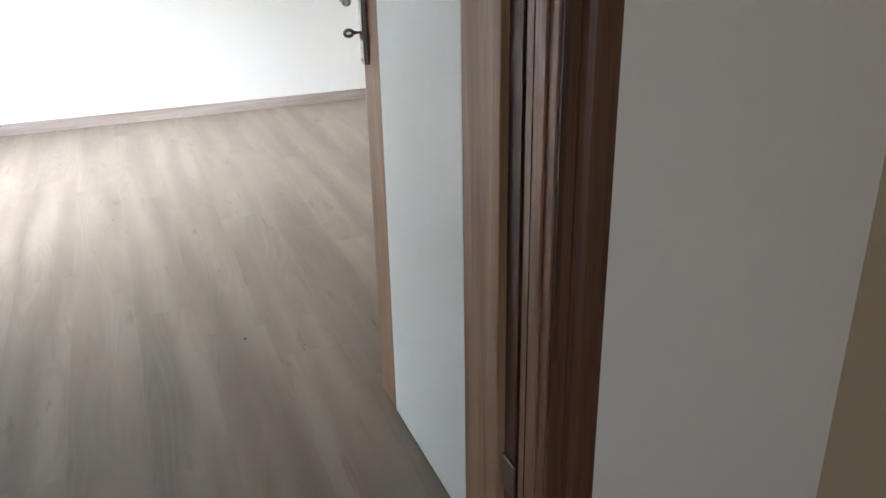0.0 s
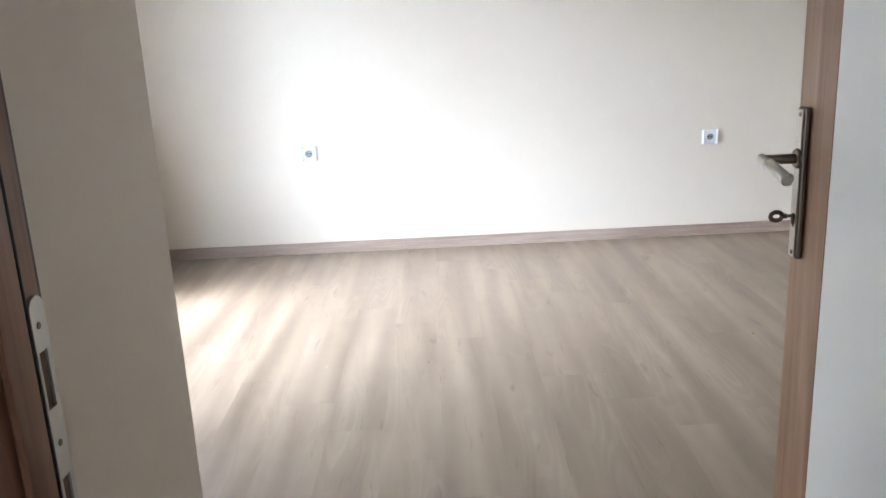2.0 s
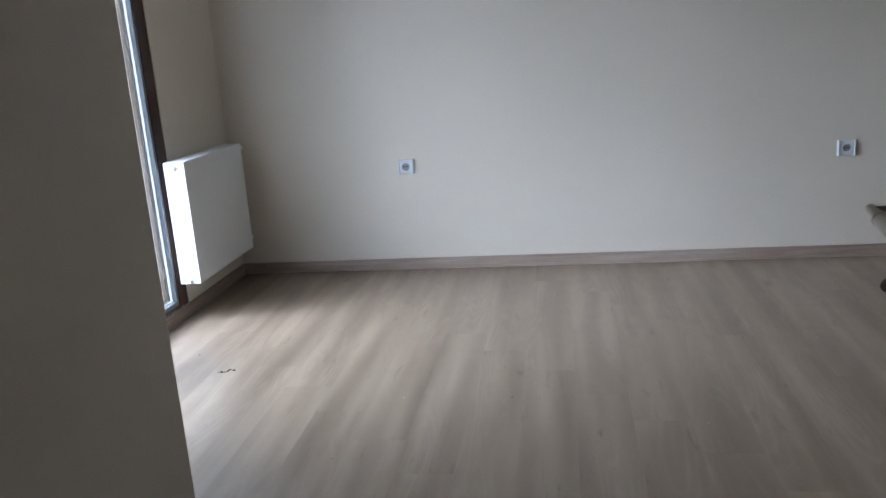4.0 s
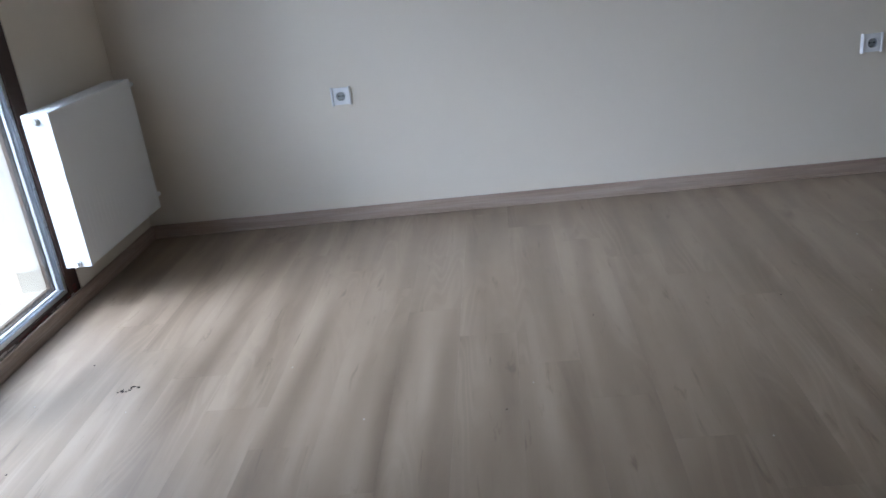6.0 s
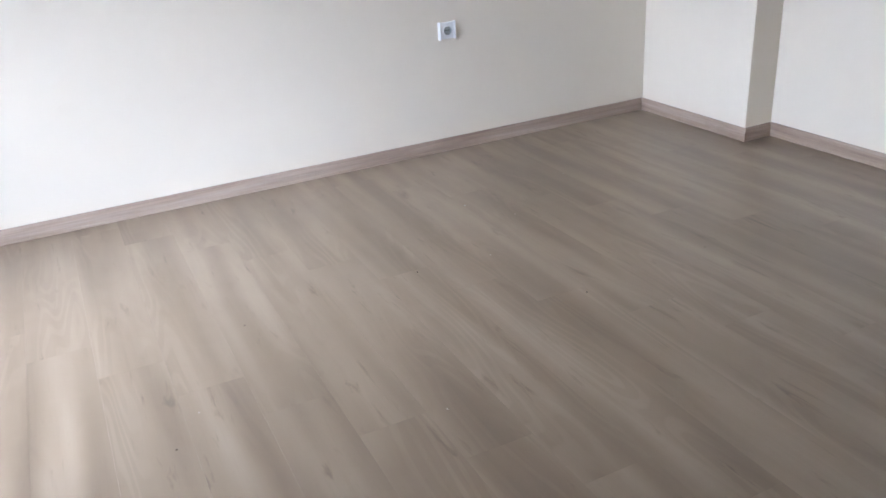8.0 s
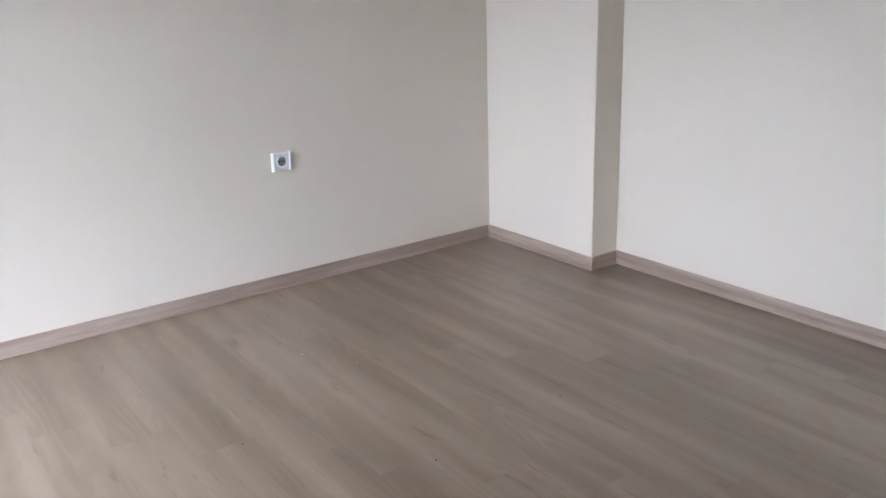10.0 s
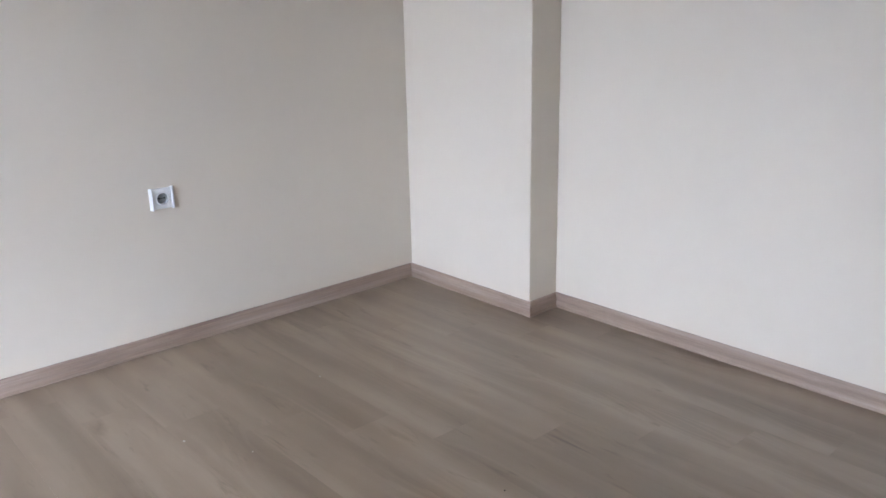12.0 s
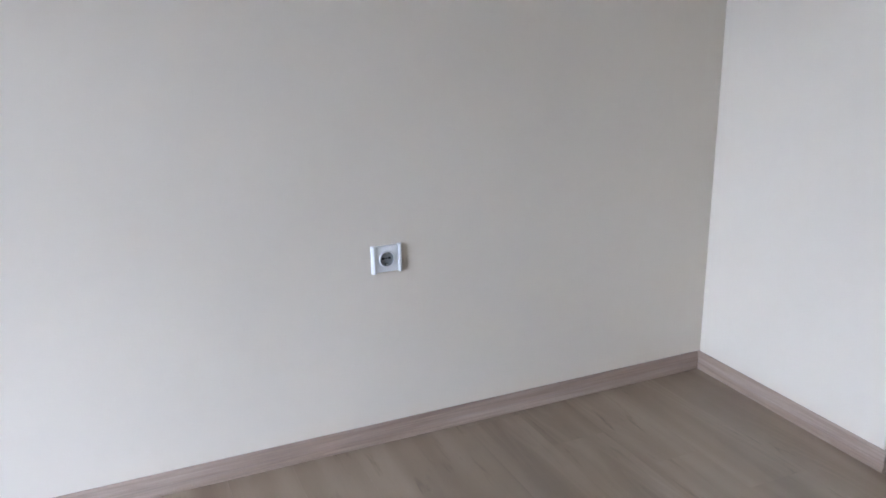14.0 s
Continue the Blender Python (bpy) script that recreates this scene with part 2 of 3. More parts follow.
def add_box(bm, x0, x1, y0, y1, z0, z1, bevel=0.0, seg=2, mat=0):
    r = bmesh.ops.create_cube(bm, size=1.0)
    vs = r["verts"]
    for v in vs:
        v.co = Vector(((x0 + x1) / 2 + v.co.x * (x1 - x0), (y0 + y1) / 2 + v.co.y * (y1 - y0), (z0 + z1) / 2 + v.co.z * (z1 - z0)))
    fs = {f for v in vs for f in v.link_faces}
    for f in fs:
        f.material_index = mat
    if bevel:
        es = list({e for v in vs for e in v.link_edges})
        out = bmesh.ops.bevel(bm, geom=es, offset=bevel, segments=seg, profile=0.5, affect="EDGES")
        for f in out["faces"]:
            f.material_index = mat
    return bm


def box(x0, x1, y0, y1, z0, z1, bevel=0.0, seg=2):
    return add_box(bmesh.new(), x0, x1, y0, y1, z0, z1, bevel, seg)


def add_cyl(bm, a, b, r0, r1=None, n=24, bevel=0.0, mat=0):
    a, b = Vector(a), Vector(b)
    d = b - a
    m = Matrix.Translation((a + b) / 2) @ d.to_track_quat("Z", "Y").to_matrix().to_4x4()
    r = bmesh.ops.create_cone(bm, cap_ends=True, segments=n, radius1=r0, radius2=r0 if r1 is None else r1, depth=d.length, matrix=m)
    vs = set(r["verts"])
    fs = {f for v in vs for f in v.link_faces}
    for f in fs:
        f.material_index = mat
        f.smooth = len(f.verts) == 4
    if bevel:
        es = [e for e in {e for v in vs for e in v.link_edges} if any(len(f.verts) > 4 for f in e.link_faces)]
        out = bmesh.ops.bevel(bm, geom=es, offset=bevel, segments=2, profile=0.5, affect="EDGES")
        for f in out["faces"]:
            f.material_index = mat
            f.smooth = True
    return bm


def add_sweep(bm, profile, path):
    """Sweep an open or closed profile of (out, up) points along floor points; out is to the left of the way."""
    rings = []
    n = len(path)
    for i, p in enumerate(path):
        p = Vector((*p, 0))
        d0 = (p - Vector((*path[i - 1], 0))).normalized() if i else None
        d1 = (Vector((*path[i + 1], 0)) - p).normalized() if i < n - 1 else None
        d0, d1 = d0 or d1, d1 or d0
        n0, n1 = Vector((-d0.y, d0.x, 0)), Vector((-d1.y, d1.x, 0))
        nn = (n0 + n1)
        nn = nn / max(1e-6, nn.dot(n0))
        rings.append([bm.verts.new(p + nn * o + Vector((0, 0, u))) for o, u in profile])
    k = len(profile)
    for a, b in zip(rings, rings[1:]):
        for j in range(k):
            bm.faces.new((a[j], a[(j + 1) % k], b[(j + 1) % k], b[j]))
    bm.faces.new(rings[0][::-1])
    bm.faces.new(rings[-1])
    bmesh.ops.recalc_face_normals(bm, faces=bm.faces[:])
    return bm


def thing(name, label, category, group="", at=(0, 0, 0)):
    ob = new(name)
    ob.location = at
    ob.empty_display_size = 0.1
    return tagged(ob, label, category, group)


def under(ob, parent):
    """Parent a mesh made in world places to an Empty that stands elsewhere."""
    ob.parent = parent
    ob.matrix_parent_inverse = Matrix.Translation(-parent.location)
    return ob


def structure(name, bm, material, label, category):
    return tagged(part(name, bm, material), label, category, kind="structure")


# ---- the structure ----
def walls():
    t = 0.2
    structure("wall_north", box(-WT, XR + t, 0, t, -0.05, H), M_WALL, "smooth cream painted wall with two power sockets", "wall")
    b = bmesh.new()
    add_box(b, XC, XR, YC, 0 - 0.001, -0.05, H, 0.003, 1)
    structure("wall_pier", b, M_WALL, "cream painted pier standing out in the corner of the room", "wall")
    structure("wall_east", box(XR, XR + t, YD - 0.1, 0, -0.05, H), M_WALL, "smooth cream painted wall", "wall")
    b = bmesh.new()
    for y0, y1, z0, z1 in ((WY1, 0, -0.05, H), (WY0, WY1, -0.05, WZ0), (WY0, WY1, WZ1, H), (YP - t, WY0, -0.05, H)):
        add_box(b, -WT, 0, y0, y1, z0, z1)
    bmesh.ops.remove_doubles(b, verts=b.verts[:], dist=1e-5)
    structure("wall_west", b, M_WALL, "cream painted outer wall round the balcony window", "wall")
    structure("wall_south_west", box(0, XP - 0.1, YP - 0.1, YP, -0.05, H), M_WALL, "cream painted wall beside the passage", "wall")
    structure("wall_passage", box(XP - 0.1, XP, YH - 0.0, YP, -0.05, H, 0.004, 2), M_WALL, "cream painted wall of the short passage inside the door", "wall")
    b = bmesh.new()
    add_box(b, XP, OL - 0.035, YH, YD, -0.05, H)
    add_box(b, OR + 0.035, XR, YH, YD, -0.05, H)
    add_box(b, OL - 0.035, OR + 0.035, YH, YD, 2.085, H)
    structure("wall_south", b, M_WALL, "cream painted partition with the doorway in it", "wall")
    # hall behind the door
    structure("wall_hall_east", box(2.95, 3.05, -6.2, YH, -0.05, H), M_HALL_DIM, "cream painted hall wall, the dim light put into a darker colour", "wall")
    structure("wall_hall_west", box(0.55, 0.65, -6.2, YH, -0.05, H), M_HALL_DIM, "cream painted hall wall, the dim light put into a darker colour", "wall")
    # Unseen wall; the opening is added only for the fill lamp.
    b = bmesh.new()
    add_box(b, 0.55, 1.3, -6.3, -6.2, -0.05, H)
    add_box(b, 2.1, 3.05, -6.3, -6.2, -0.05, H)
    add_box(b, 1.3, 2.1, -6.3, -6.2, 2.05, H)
    structure("wall_hall_south", b, M_HALL_DIM, "unseen hall wall in darkened cream, with an opening added for the fill lamp", "wall")
    structure("wall_hall_north", box(0.65, XP - 0.1, YH - 0.0, YH + 0.1, -0.05, H), M_HALL_DIM, "cream painted hall wall, the dim light put into a darker colour", "wall")
    structure("ceiling", box(-WT, XR + t, -6.3, t, H, H + 0.12), M_CEIL, "flat white painted ceiling", "ceiling")


def balcony():
    structure("balcony_wall_end", box(-1.9, -WT, 0.0, 0.2, -0.3, H), M_OUT, "bright white rendered end wall of the balcony", "wall")
    structure("balcony_wall_far", box(-1.9, -WT, -4.6, -4.4, -0.3, H), M_OUT, "white rendered end wall of the balcony", "wall")
    structure("balcony_parapet", box(-1.9, -1.75, -4.4, 0.0, -0.3, 0.22), M_OUT, "low white rendered balcony kerb", "wall")
    structure("balcony_ceiling", box(-1.25, -WT, -4.6, 0.2, H, H + 0.12), M_OUT, "white soffit of the balcony above", "ceiling")
    structure("balcony_pier", box(-0.77, -WT, -0.10, 0.0, -0.05, H), M_OUT, "white rendered pier beside the window", "wall")
    base = structure("balcony_floor", box(-1.75, -WT, -4.4, 0.0, -0.12, -0.012), M_GROUT, "pale tiled balcony floor", "floor")
    b = bmesh.new()
    add_sweep(b, [(0, 0), (0, 0.09), (0.012, 0.085), (0.012, 0)], [(-0.77, 0.0), (-1.75, 0.0)])
    structure("balcony_skirting", b, M_BSK, "beige tiled skirting of the balcony", "skirting")
    me = None
    for i in range(5):
        for j in range(14):
            w = 0.33
            x1 = -WT - i * w
            y1 = -j * w
            x0, y0 = max(x1 - w + 0.004, -1.75), max(y1 - w + 0.004, -4.4)
            if x1 - x0 < 0.05 or y1 - y0 < 0.05:
                continue
            if me is None:
                t = part("tile", box(-w / 2 + 0.002, w / 2 - 0.002, -w / 2 + 0.002, w / 2 - 0.002, -0.012, 0, 0.0015, 1), M_TILE, base)
                me = t.data
            else:
                t = new("tile", me)
                t.parent = base
            t.location = ((x0 + x1) / 2, (y0 + y1) / 2, -0.001)
            t.scale = ((x1 - x0) / (w - 0.004), (y1 - y0) / (w - 0.004), 1)


def ground():
    structure("ground", box(-400, 400, -400, 400, -6.2, -6.0), M_CONC, "pale ground far below the balcony", "ground")


SKIRT = [(0, 0), (0, SK), (0.006, SK), (0.009, SK - 0.004), (0.010, SK - 0.016), (0.0125, SK - 0.022), (0.0125, 0.030),
         (0.0105, 0.026), (0.0105, 0.012), (0.013, 0.007), (0.013, 0)]


def skirtings():
    runs = [("x", [(XC - 0.013, 0), (0.013, 0)]), ("y", [(0, -0.0), (0, WY0 - 0.7)]),
            ("y", [(XC, YC), (XC, 0)]), ("x", [(XR - 0.013, YC), (XC, YC)]),
            ("y", [(XR, YD), (XR, YC)]), ("x", [(0.013, YP), (XP, YP)]), ("y", [(XP, YP), (XP, YD)]),
            ("x", [(OR + 0.09, YD), (XR, YD)]), ("y", [(0.65, YH), (0.65, -6.2)]), ("x", [(0.65, -6.2), (2.95, -6.2)]),
            ("y", [(2.95, -6.2), (2.95, YH)])]
    for axis, path in runs:
        # mitre the open corners by running the profile a little on
        (xa, ya), (xb, yb) = path
        if path == [(XC, YC), (XC, 0)]:
            path = [(XC, YC - 0.013), (XC, 0)]
        if path == [(XP, YP), (XP, YD)]:
            path = [(XP, YP + 0.013), (XP, YD)]
        b = add_sweep(bmesh.new(), SKIRT, path)
        structure("baseboard", b, M_SKX if axis == "x" else M_SKY, "greyish brown wood decor skirting board with a moulded face", "skirting")


# ---- the door and its frame ----
def door_frame():
    f = structure("door_frame", add_box(bmesh.new(), OL - 0.033, OL - RB, YH - 0.001, YD + 0.001, 0, 2.075), M_JAMB,
                  "walnut decor door frame with moulded architraves, the unlit ones coloured darker", "door frame")
    top = 2.04
    b = bmesh.new()
    add_box(b, OR + RB, OR + 0.033, YH - 0.001, YD + 0.001, 0, 2.075)
    part("jamb", b, M_JAMB, f)
    part("head", box(OL - RB, OR + RB, YH - 0.001, YD + 0.001, top + 0.01, 2.075), M_FRAME_SHADE, f)
    # stops: the deeper part of the lining, towards the hall
    ys = -4.2265
    for s, x in ((1, OL), (-1, OR)):
        b = bmesh.new()
        x0, x1 = sorted((x - s * RB, x))
        add_box(b, x0, x1, YH - 0.001, ys, 0, top, 0.0015, 1)
        part("stop", b, M_JAMB, f)
        b = bmesh.new()
        x0, x1 = sorted((x + s * 0.0005, x + s * 0.005))
        add_box(b, x0, x1, -4.268, -4.262, 0, top, 0.002, 1)
        part("bead", b, M_JAMB, f)
        b = bmesh.new()
        x0, x1 = sorted((x - s * 0.0018, x + s * 0.0004))
        add_box(b, x0, x1, ys, ys + 0.0022, 0, top, 0.0006, 1)
        part("seal", b, M_SEAL, f, "black rubber seal")
    part("stop", box(OL, OR, YH - 0.001, ys, top, top + 0.01), M_JAMB, f)
    # architraves with a stepped moulding, both sides
    prof = [(0.0, 0.0), (0.0, 0.008), (0.006, 0.013), (0.020, 0.014), (0.026, 0.010), (0.034, 0.010), (0.042, 0.015),
            (0.070, 0.017), (0.082, 0.013), (0.085, 0.0)]
    for face, out in ((YH - 0.001, -1), (YD + 0.001, 0.35)):
        for s, x in ((1, OL - RB), (-1, OR + RB)):
            b = bmesh.new()
            lo = [b.verts.new((x - s * u, face + out * w, 0)) for u, w in prof]
            hi = [b.verts.new((x - s * u, face + out * w, top + 0.01 + u)) for u, w in prof]
            k = len(prof)
            for j in range(k):
                b.faces.new((lo[j], lo[(j + 1) % k], hi[(j + 1) % k], hi[j]))
            b.faces.new(lo)
            b.faces.new(hi)
            bmesh.ops.recalc_face_normals(b, faces=b.faces[:])
            part("architrave", b, M_FRAME_SHADE, f)
        b = bmesh.new()
        le = [b.verts.new((OL - RB - u, face + out * w, top + 0.01 + u)) for u, w in prof]
        ri = [b.verts.new((OR + RB + u, face + out * w, top + 0.01 + u)) for u, w in prof]
        k = len(prof)
        for j in range(k):
            b.faces.new((le[j], le[(j + 1) % k], ri[(j + 1) % k], ri[j]))
        b.faces.new(le)
        b.faces.new(ri)
        bmesh.ops.recalc_face_normals(b, faces=b.faces[:])
        part("architrave", b, M_FRAME_SHADE, f)
    # strike plate in the rebate: one plate with two slots through it
    x = OL - RB
    b = bmesh.new()
    y0, y1 = -4.2215, -4.2025
    za, zb = 1.096, 0.891
    ym, hw, rr = (y0 + y1) / 2 - 0.0015, 0.0052, (y1 - y0) / 2
    spans = [(zb + rr, 0.919), (0.972, 1.021), (1.060, za - rr)]
    for lo, hi in spans:
        add_box(b, x, x + 0.0022, y0, y1, lo, hi)
    for lo, hi in ((0.919, 0.972), (1.021, 1.060)):
        add_box(b, x, x + 0.0022, y0, ym - hw, lo, hi)
        add_box(b, x, x + 0.0022, ym + hw, y1, lo, hi)
    for zc, s in ((za - rr, 1), (zb + rr, -1)):
        n = 12
        pts = [((y0 + y1) / 2 + rr * math.cos(math.pi * i / n), zc + s * rr * math.sin(math.pi * i / n)) for i in range(n + 1)]
        lo = [b.verts.new((x, u, v)) for u, v in pts]
        hi = [b.verts.new((x + 0.0022, u, v)) for u, v in pts]
        fs = [b.faces.new(lo), b.faces.new(hi)] + [b.faces.new((lo[j], lo[j + 1], hi[j + 1], hi[j])) for j in range(n)]
        bmesh.ops.recalc_face_normals(b, faces=fs)
    sp = part("strike_plate", b, M_ZINC, f, "silver metal strike plate with two slots")
    # Slots are filled with the shaded walnut for their dark depth.
    for lo, hi in ((0.919, 0.972), (1.021, 1.060)):
        part("slot", box(x - 0.001, x + 0.0006, ym - hw + 0.0002, ym + hw - 0.0002, lo + 0.0002, hi - 0.0002), M_FRAME_SHADE, sp)
    for z in (1.077, 0.908, 0.996):
        part("screw", add_cyl(bmesh.new(), (x + 0.0015, ym, z), (x + 0.0028, ym, z), 0.0026, 0.0022, 12), M_METAL_DARK, sp)


def door():
    x0, x1, y0, y1 = 2.337, 2.376, -4.125, -3.420
    z0, z1 = 0.008, 2.03
    d = thing("door", "open interior door leaf, white lacquer between brown wood decor stiles", "door", at=(x0, y0, 0))

    def p(name, bm, m, label="", smooth=False, parent=None):
        ob = part(name, bm, m, None, label, smooth)
        if parent is None:
            return under(ob, d)
        ob.parent = parent
        return ob
    sl, sr = y1 - 0.114, y0 + 0.145
    p("stile", box(x0, x1, sl, y1, z0, z1, 0.0015, 1), M_STILE, "brown wood decor stile of the lock side")
    p("stile", box(x0, x1, y0, sr, z0, z1, 0.0015, 1), M_STILE, "brown wood decor stile of the hinge side")
    p("panel", box(x0 - 0.0005, x1, sr + 0.001, sl - 0.001, z0, z1, 0.001, 1), M_LEAF, "white lacquered middle of the door")
    # Added strip: blocks light in the hinge gap, coloured dark for its shade.
    p('lip', box(x0 + 0.014, x1 + 0.014, y0 - 0.044, y0 - 0.0005, z0, z1, 0.001, 1), M_FRAME_SHADE, 'dark strip added behind the hinge edge to close the bright gap')
    # hinges
    for z in (0.25, 1.18, 1.8):
        b = bmesh.new()
        add_cyl(b, (2.362, -4.185, z - 0.045), (2.362, -4.185, z + 0.045), 0.008, n=16, bevel=0.002)
        add_box(b, 2.345, 2.372, -4.178, y0 - 0.001, z - 0.035, z + 0.035, 0.002, 1)
        p("hinge", b, M_METAL_DARK, "dark metal hinge")
    # lock face in the free edge
    p("lock_face", box(x0 + 0.01, x1 - 0.01, y1, y1 + 0.002, 0.86, 1.10, 0.0005, 1), M_ZINC)
    # the fittings on both faces
    yc = y1 - 0.032
    for s, xf in ((-1, x0), (1, x1)):
        # Dark body under a bright cover: the plate's shaded edge put into colour.
        b = bmesh.new()
        xa, xb = sorted((xf, xf + s * 0.0105))
        add_box(b, xa, xb, yc - 0.011, yc + 0.014, 0.867, 1.107, 0.003, 2)
        plate = p("handle_plate", b, M_METAL_DARK, "long metal door plate, its shaded edge put into a dark colour")
        xa, xb = sorted((xf + s * 0.0100, xf + s * 0.0125))
        part("cover", box(xa, xb, yc - 0.009, yc + 0.0125, 0.870, 1.104, 0.001, 1), M_STEEL, None, "satin nickel plate cover")
        c = bpy.data.objects[scene.collection.objects[-1].name]
        c.parent = plate
        for z in (0.878, 1.096):
            sc = part("screw", add_cyl(bmesh.new(), (xf + s * 0.012, yc, z), (xf + s * 0.0138, yc, z), 0.004, 0.0032, 12), M_METAL_DARK)
            sc.parent = plate
        # lever: neck out of the plate, then a thick grip back towards the hinge
        zl = 1.028
        xe = xf + s * 0.065
        b = bmesh.new()
        add_cyl(b, (xf + s * 0.012, yc, zl), (xf + s * 0.017, yc, zl), 0.0165, 0.014, 28, 0.001)
        add_cyl(b, (xf + s * 0.015, yc, zl), (xe, yc, zl), 0.0078, n=24, bevel=0.002)
        neck = p("handle_neck", b, M_METAL_DARK, "dark metal handle neck")
        b = bmesh.new()
        dn = Vector((0, -0.985, -0.17))
        o = Vector((xe, yc, zl))
        add_cyl(b, o - dn * 0.012, o + dn * 0.020, 0.0074, n=24, bevel=0.002)
        add_cyl(b, o + dn * 0.018, o + dn * 0.023, 0.0100, n=28, bevel=0.001)
        add_cyl(b, o + dn * 0.023, o + dn * 0.084, 0.0093, n=28, bevel=0.0006)
        add_cyl(b, o + dn * 0.084, o + dn * 0.091, 0.0100, n=28, bevel=0.0015)
        p("handle_grip", b, M_STEEL, "satin nickel round handle grip")
        b = bmesh.new()
        xa, xb = sorted((xf + s * 0.0126, xf + s * 0.0132))
        add_cyl(b, (xa, yc, 0.937), (xb, yc, 0.937), 0.0045, n=16, mat=0)
        add_box(b, xa, xb, yc - 0.002, yc + 0.002, 0.919, 0.937)
        kh = part("keyhole", b, M_HOLE)
        kh.parent = plate
    # key with an oval bow, in the plate on the room side
    k = thing("key", "small dark metal key standing in the door lock", "key", at=(x0 - 0.013, yc, 0.937))
    b = bmesh.new()
    add_cyl(b, (x0 - 0.004, yc, 0.937), (x0 - 0.032, yc, 0.937), 0.0026, n=12)
    add_cyl(b, (x0 - 0.024, yc, 0.937), (x0 - 0.027, yc, 0.937), 0.0042, n=16)
    add_box(b, x0 - 0.016, x0 - 0.0135, yc - 0.001, yc + 0.001, 0.924, 0.937)
    under(part("shank", b, M_KEY), k)
    b = bmesh.new()
    n, m = 28, 8
    cx = x0 - 0.040
    ring = []
    for i in range(n):
        a = 2 * math.pi * i / n
        d1 = Vector((math.cos(a), 0, math.sin(a)))
        c = Vector((cx + 0.0092 * d1.x, yc, 0.937 + 0.0066 * d1.z))
        row = []
        for j in range(m):
            t = 2 * math.pi * j / m
            row.append(b.verts.new(c + d1 * (0.0037 * math.cos(t)) + Vector((0, 0.0017 * math.sin(t), 0))))
        ring.append(row)
    for i in range(n):
        for j in range(m):
            b.faces.new((ring[i][j], ring[(i + 1) % n][j], ring[(i + 1) % n][(j + 1) % m], ring[i][(j + 1) % m]))
    bmesh.ops.recalc_face_normals(b, faces=b.faces[:])
    under(part("bow", b, M_KEY, None, "", True), k)


# ---- the balcony window ----
def window():
    w = tagged(part("window_frame_unit", box(-0.074, -0.004, WY1 - 0.085, WY1, WZ0, WZ1, 0.003, 2), M_PVC),
               "tall brown foil balcony window with double glazing, film remnants on its lower rail", "window", kind="structure")
    w.name = "window_1"
    fr = 0.085
    ym = -1.640
    part("frame", box(-0.074, -0.004, WY0, WY0 + fr, WZ0, WZ1, 0.003, 2), M_PVC, w)
    part("frame", box(-0.074, -0.0045, WY0 + fr, WY1 - fr, WZ1 - fr, WZ1, 0.003, 2), M_PVC, w)
    part("sill", box(-0.074, -0.0045, WY0 + fr, WY1 - fr, WZ0, WZ0 + 0.022, 0.002, 2), M_PVC, w)
    part("mullion", box(-0.074, -0.0045, ym - 0.045, ym + 0.030, WZ0 + 0.022, WZ1 - fr, 0.003, 2), M_PVC, w)
    for a, b_ in ((ym + 0.030, WY1 - fr), (WY0 + fr, ym - 0.045)):
        z0, z1 = WZ0 + 0.022, WZ1 - fr
        # glazing rim: grey outer lip, pale spacer, outer lip
        for name, mat, d0, d1, xa, xb in (("rim", M_SPACER, 0.0, 0.016, -0.030, -0.012), ("gasket", M_GASKET, 0.016, 0.0185, -0.034, -0.014),
                                          ("spacer", M_PLAST, 0.004, 0.024, -0.046, -0.034), ("outer_lip", M_PVCOUT, 0.0, 0.038, -0.074, -0.058)):
            bm = bmesh.new()
            add_box(bm, xa, xb, a + d0, a + d1, z0 + d0, z1 - d0, 0.001, 1)
            add_box(bm, xa, xb, b_ - d1, b_ - d0, z0 + d0, z1 - d0, 0.001, 1)
            add_box(bm, xa, xb, a + d1, b_ - d1, z0 + d0, z0 + d1, 0.001, 1)
            add_box(bm, xa, xb, a + d1, b_ - d1, z1 - d1, z1 - d0, 0.001, 1)
            part(name, bm, mat, w)
        for x in (-0.0325, -0.0495):
            g = part("pane", box(x - 0.002, x + 0.0015, a + 0.024, b_ - 0.024, z0 + 0.024, z1 - 0.024), M_GLASS, w)
            g.visible_shadow = False
        # little dark clips along the rim
        z = z0 + 0.12
        while z < z1 - 0.1:
            part("clip", box(-0.0125, -0.0105, b_ - 0.015, b_ - 0.001, z, z + 0.004), M_GASKET, w)
            z += 0.155
    # torn film with red print along the lower rail
    rnd = random.Random(4)
    y = WY1 - 0.05
    while y > WY0 + 0.1:
        ln = rnd.uniform(0.02, 0.075)
        hgt = rnd.uniform(0.006, 0.011)
        part("film", box(-0.0044, -0.0036, y - ln, y, WZ0 + 0.003, WZ0 + 0.003 + hgt), M_FILM if rnd.random() < 0.55 else M_INK, w)
        y -= ln + rnd.uniform(0.003, 0.03)
    for dz in (0.004, 0.018, 0.031):
        part("film", box(-0.0038, -0.0030, WY1 - 0.058, WY1 - 0.030, WZ0 + dz, WZ0 + dz + 0.007), M_INK, w)


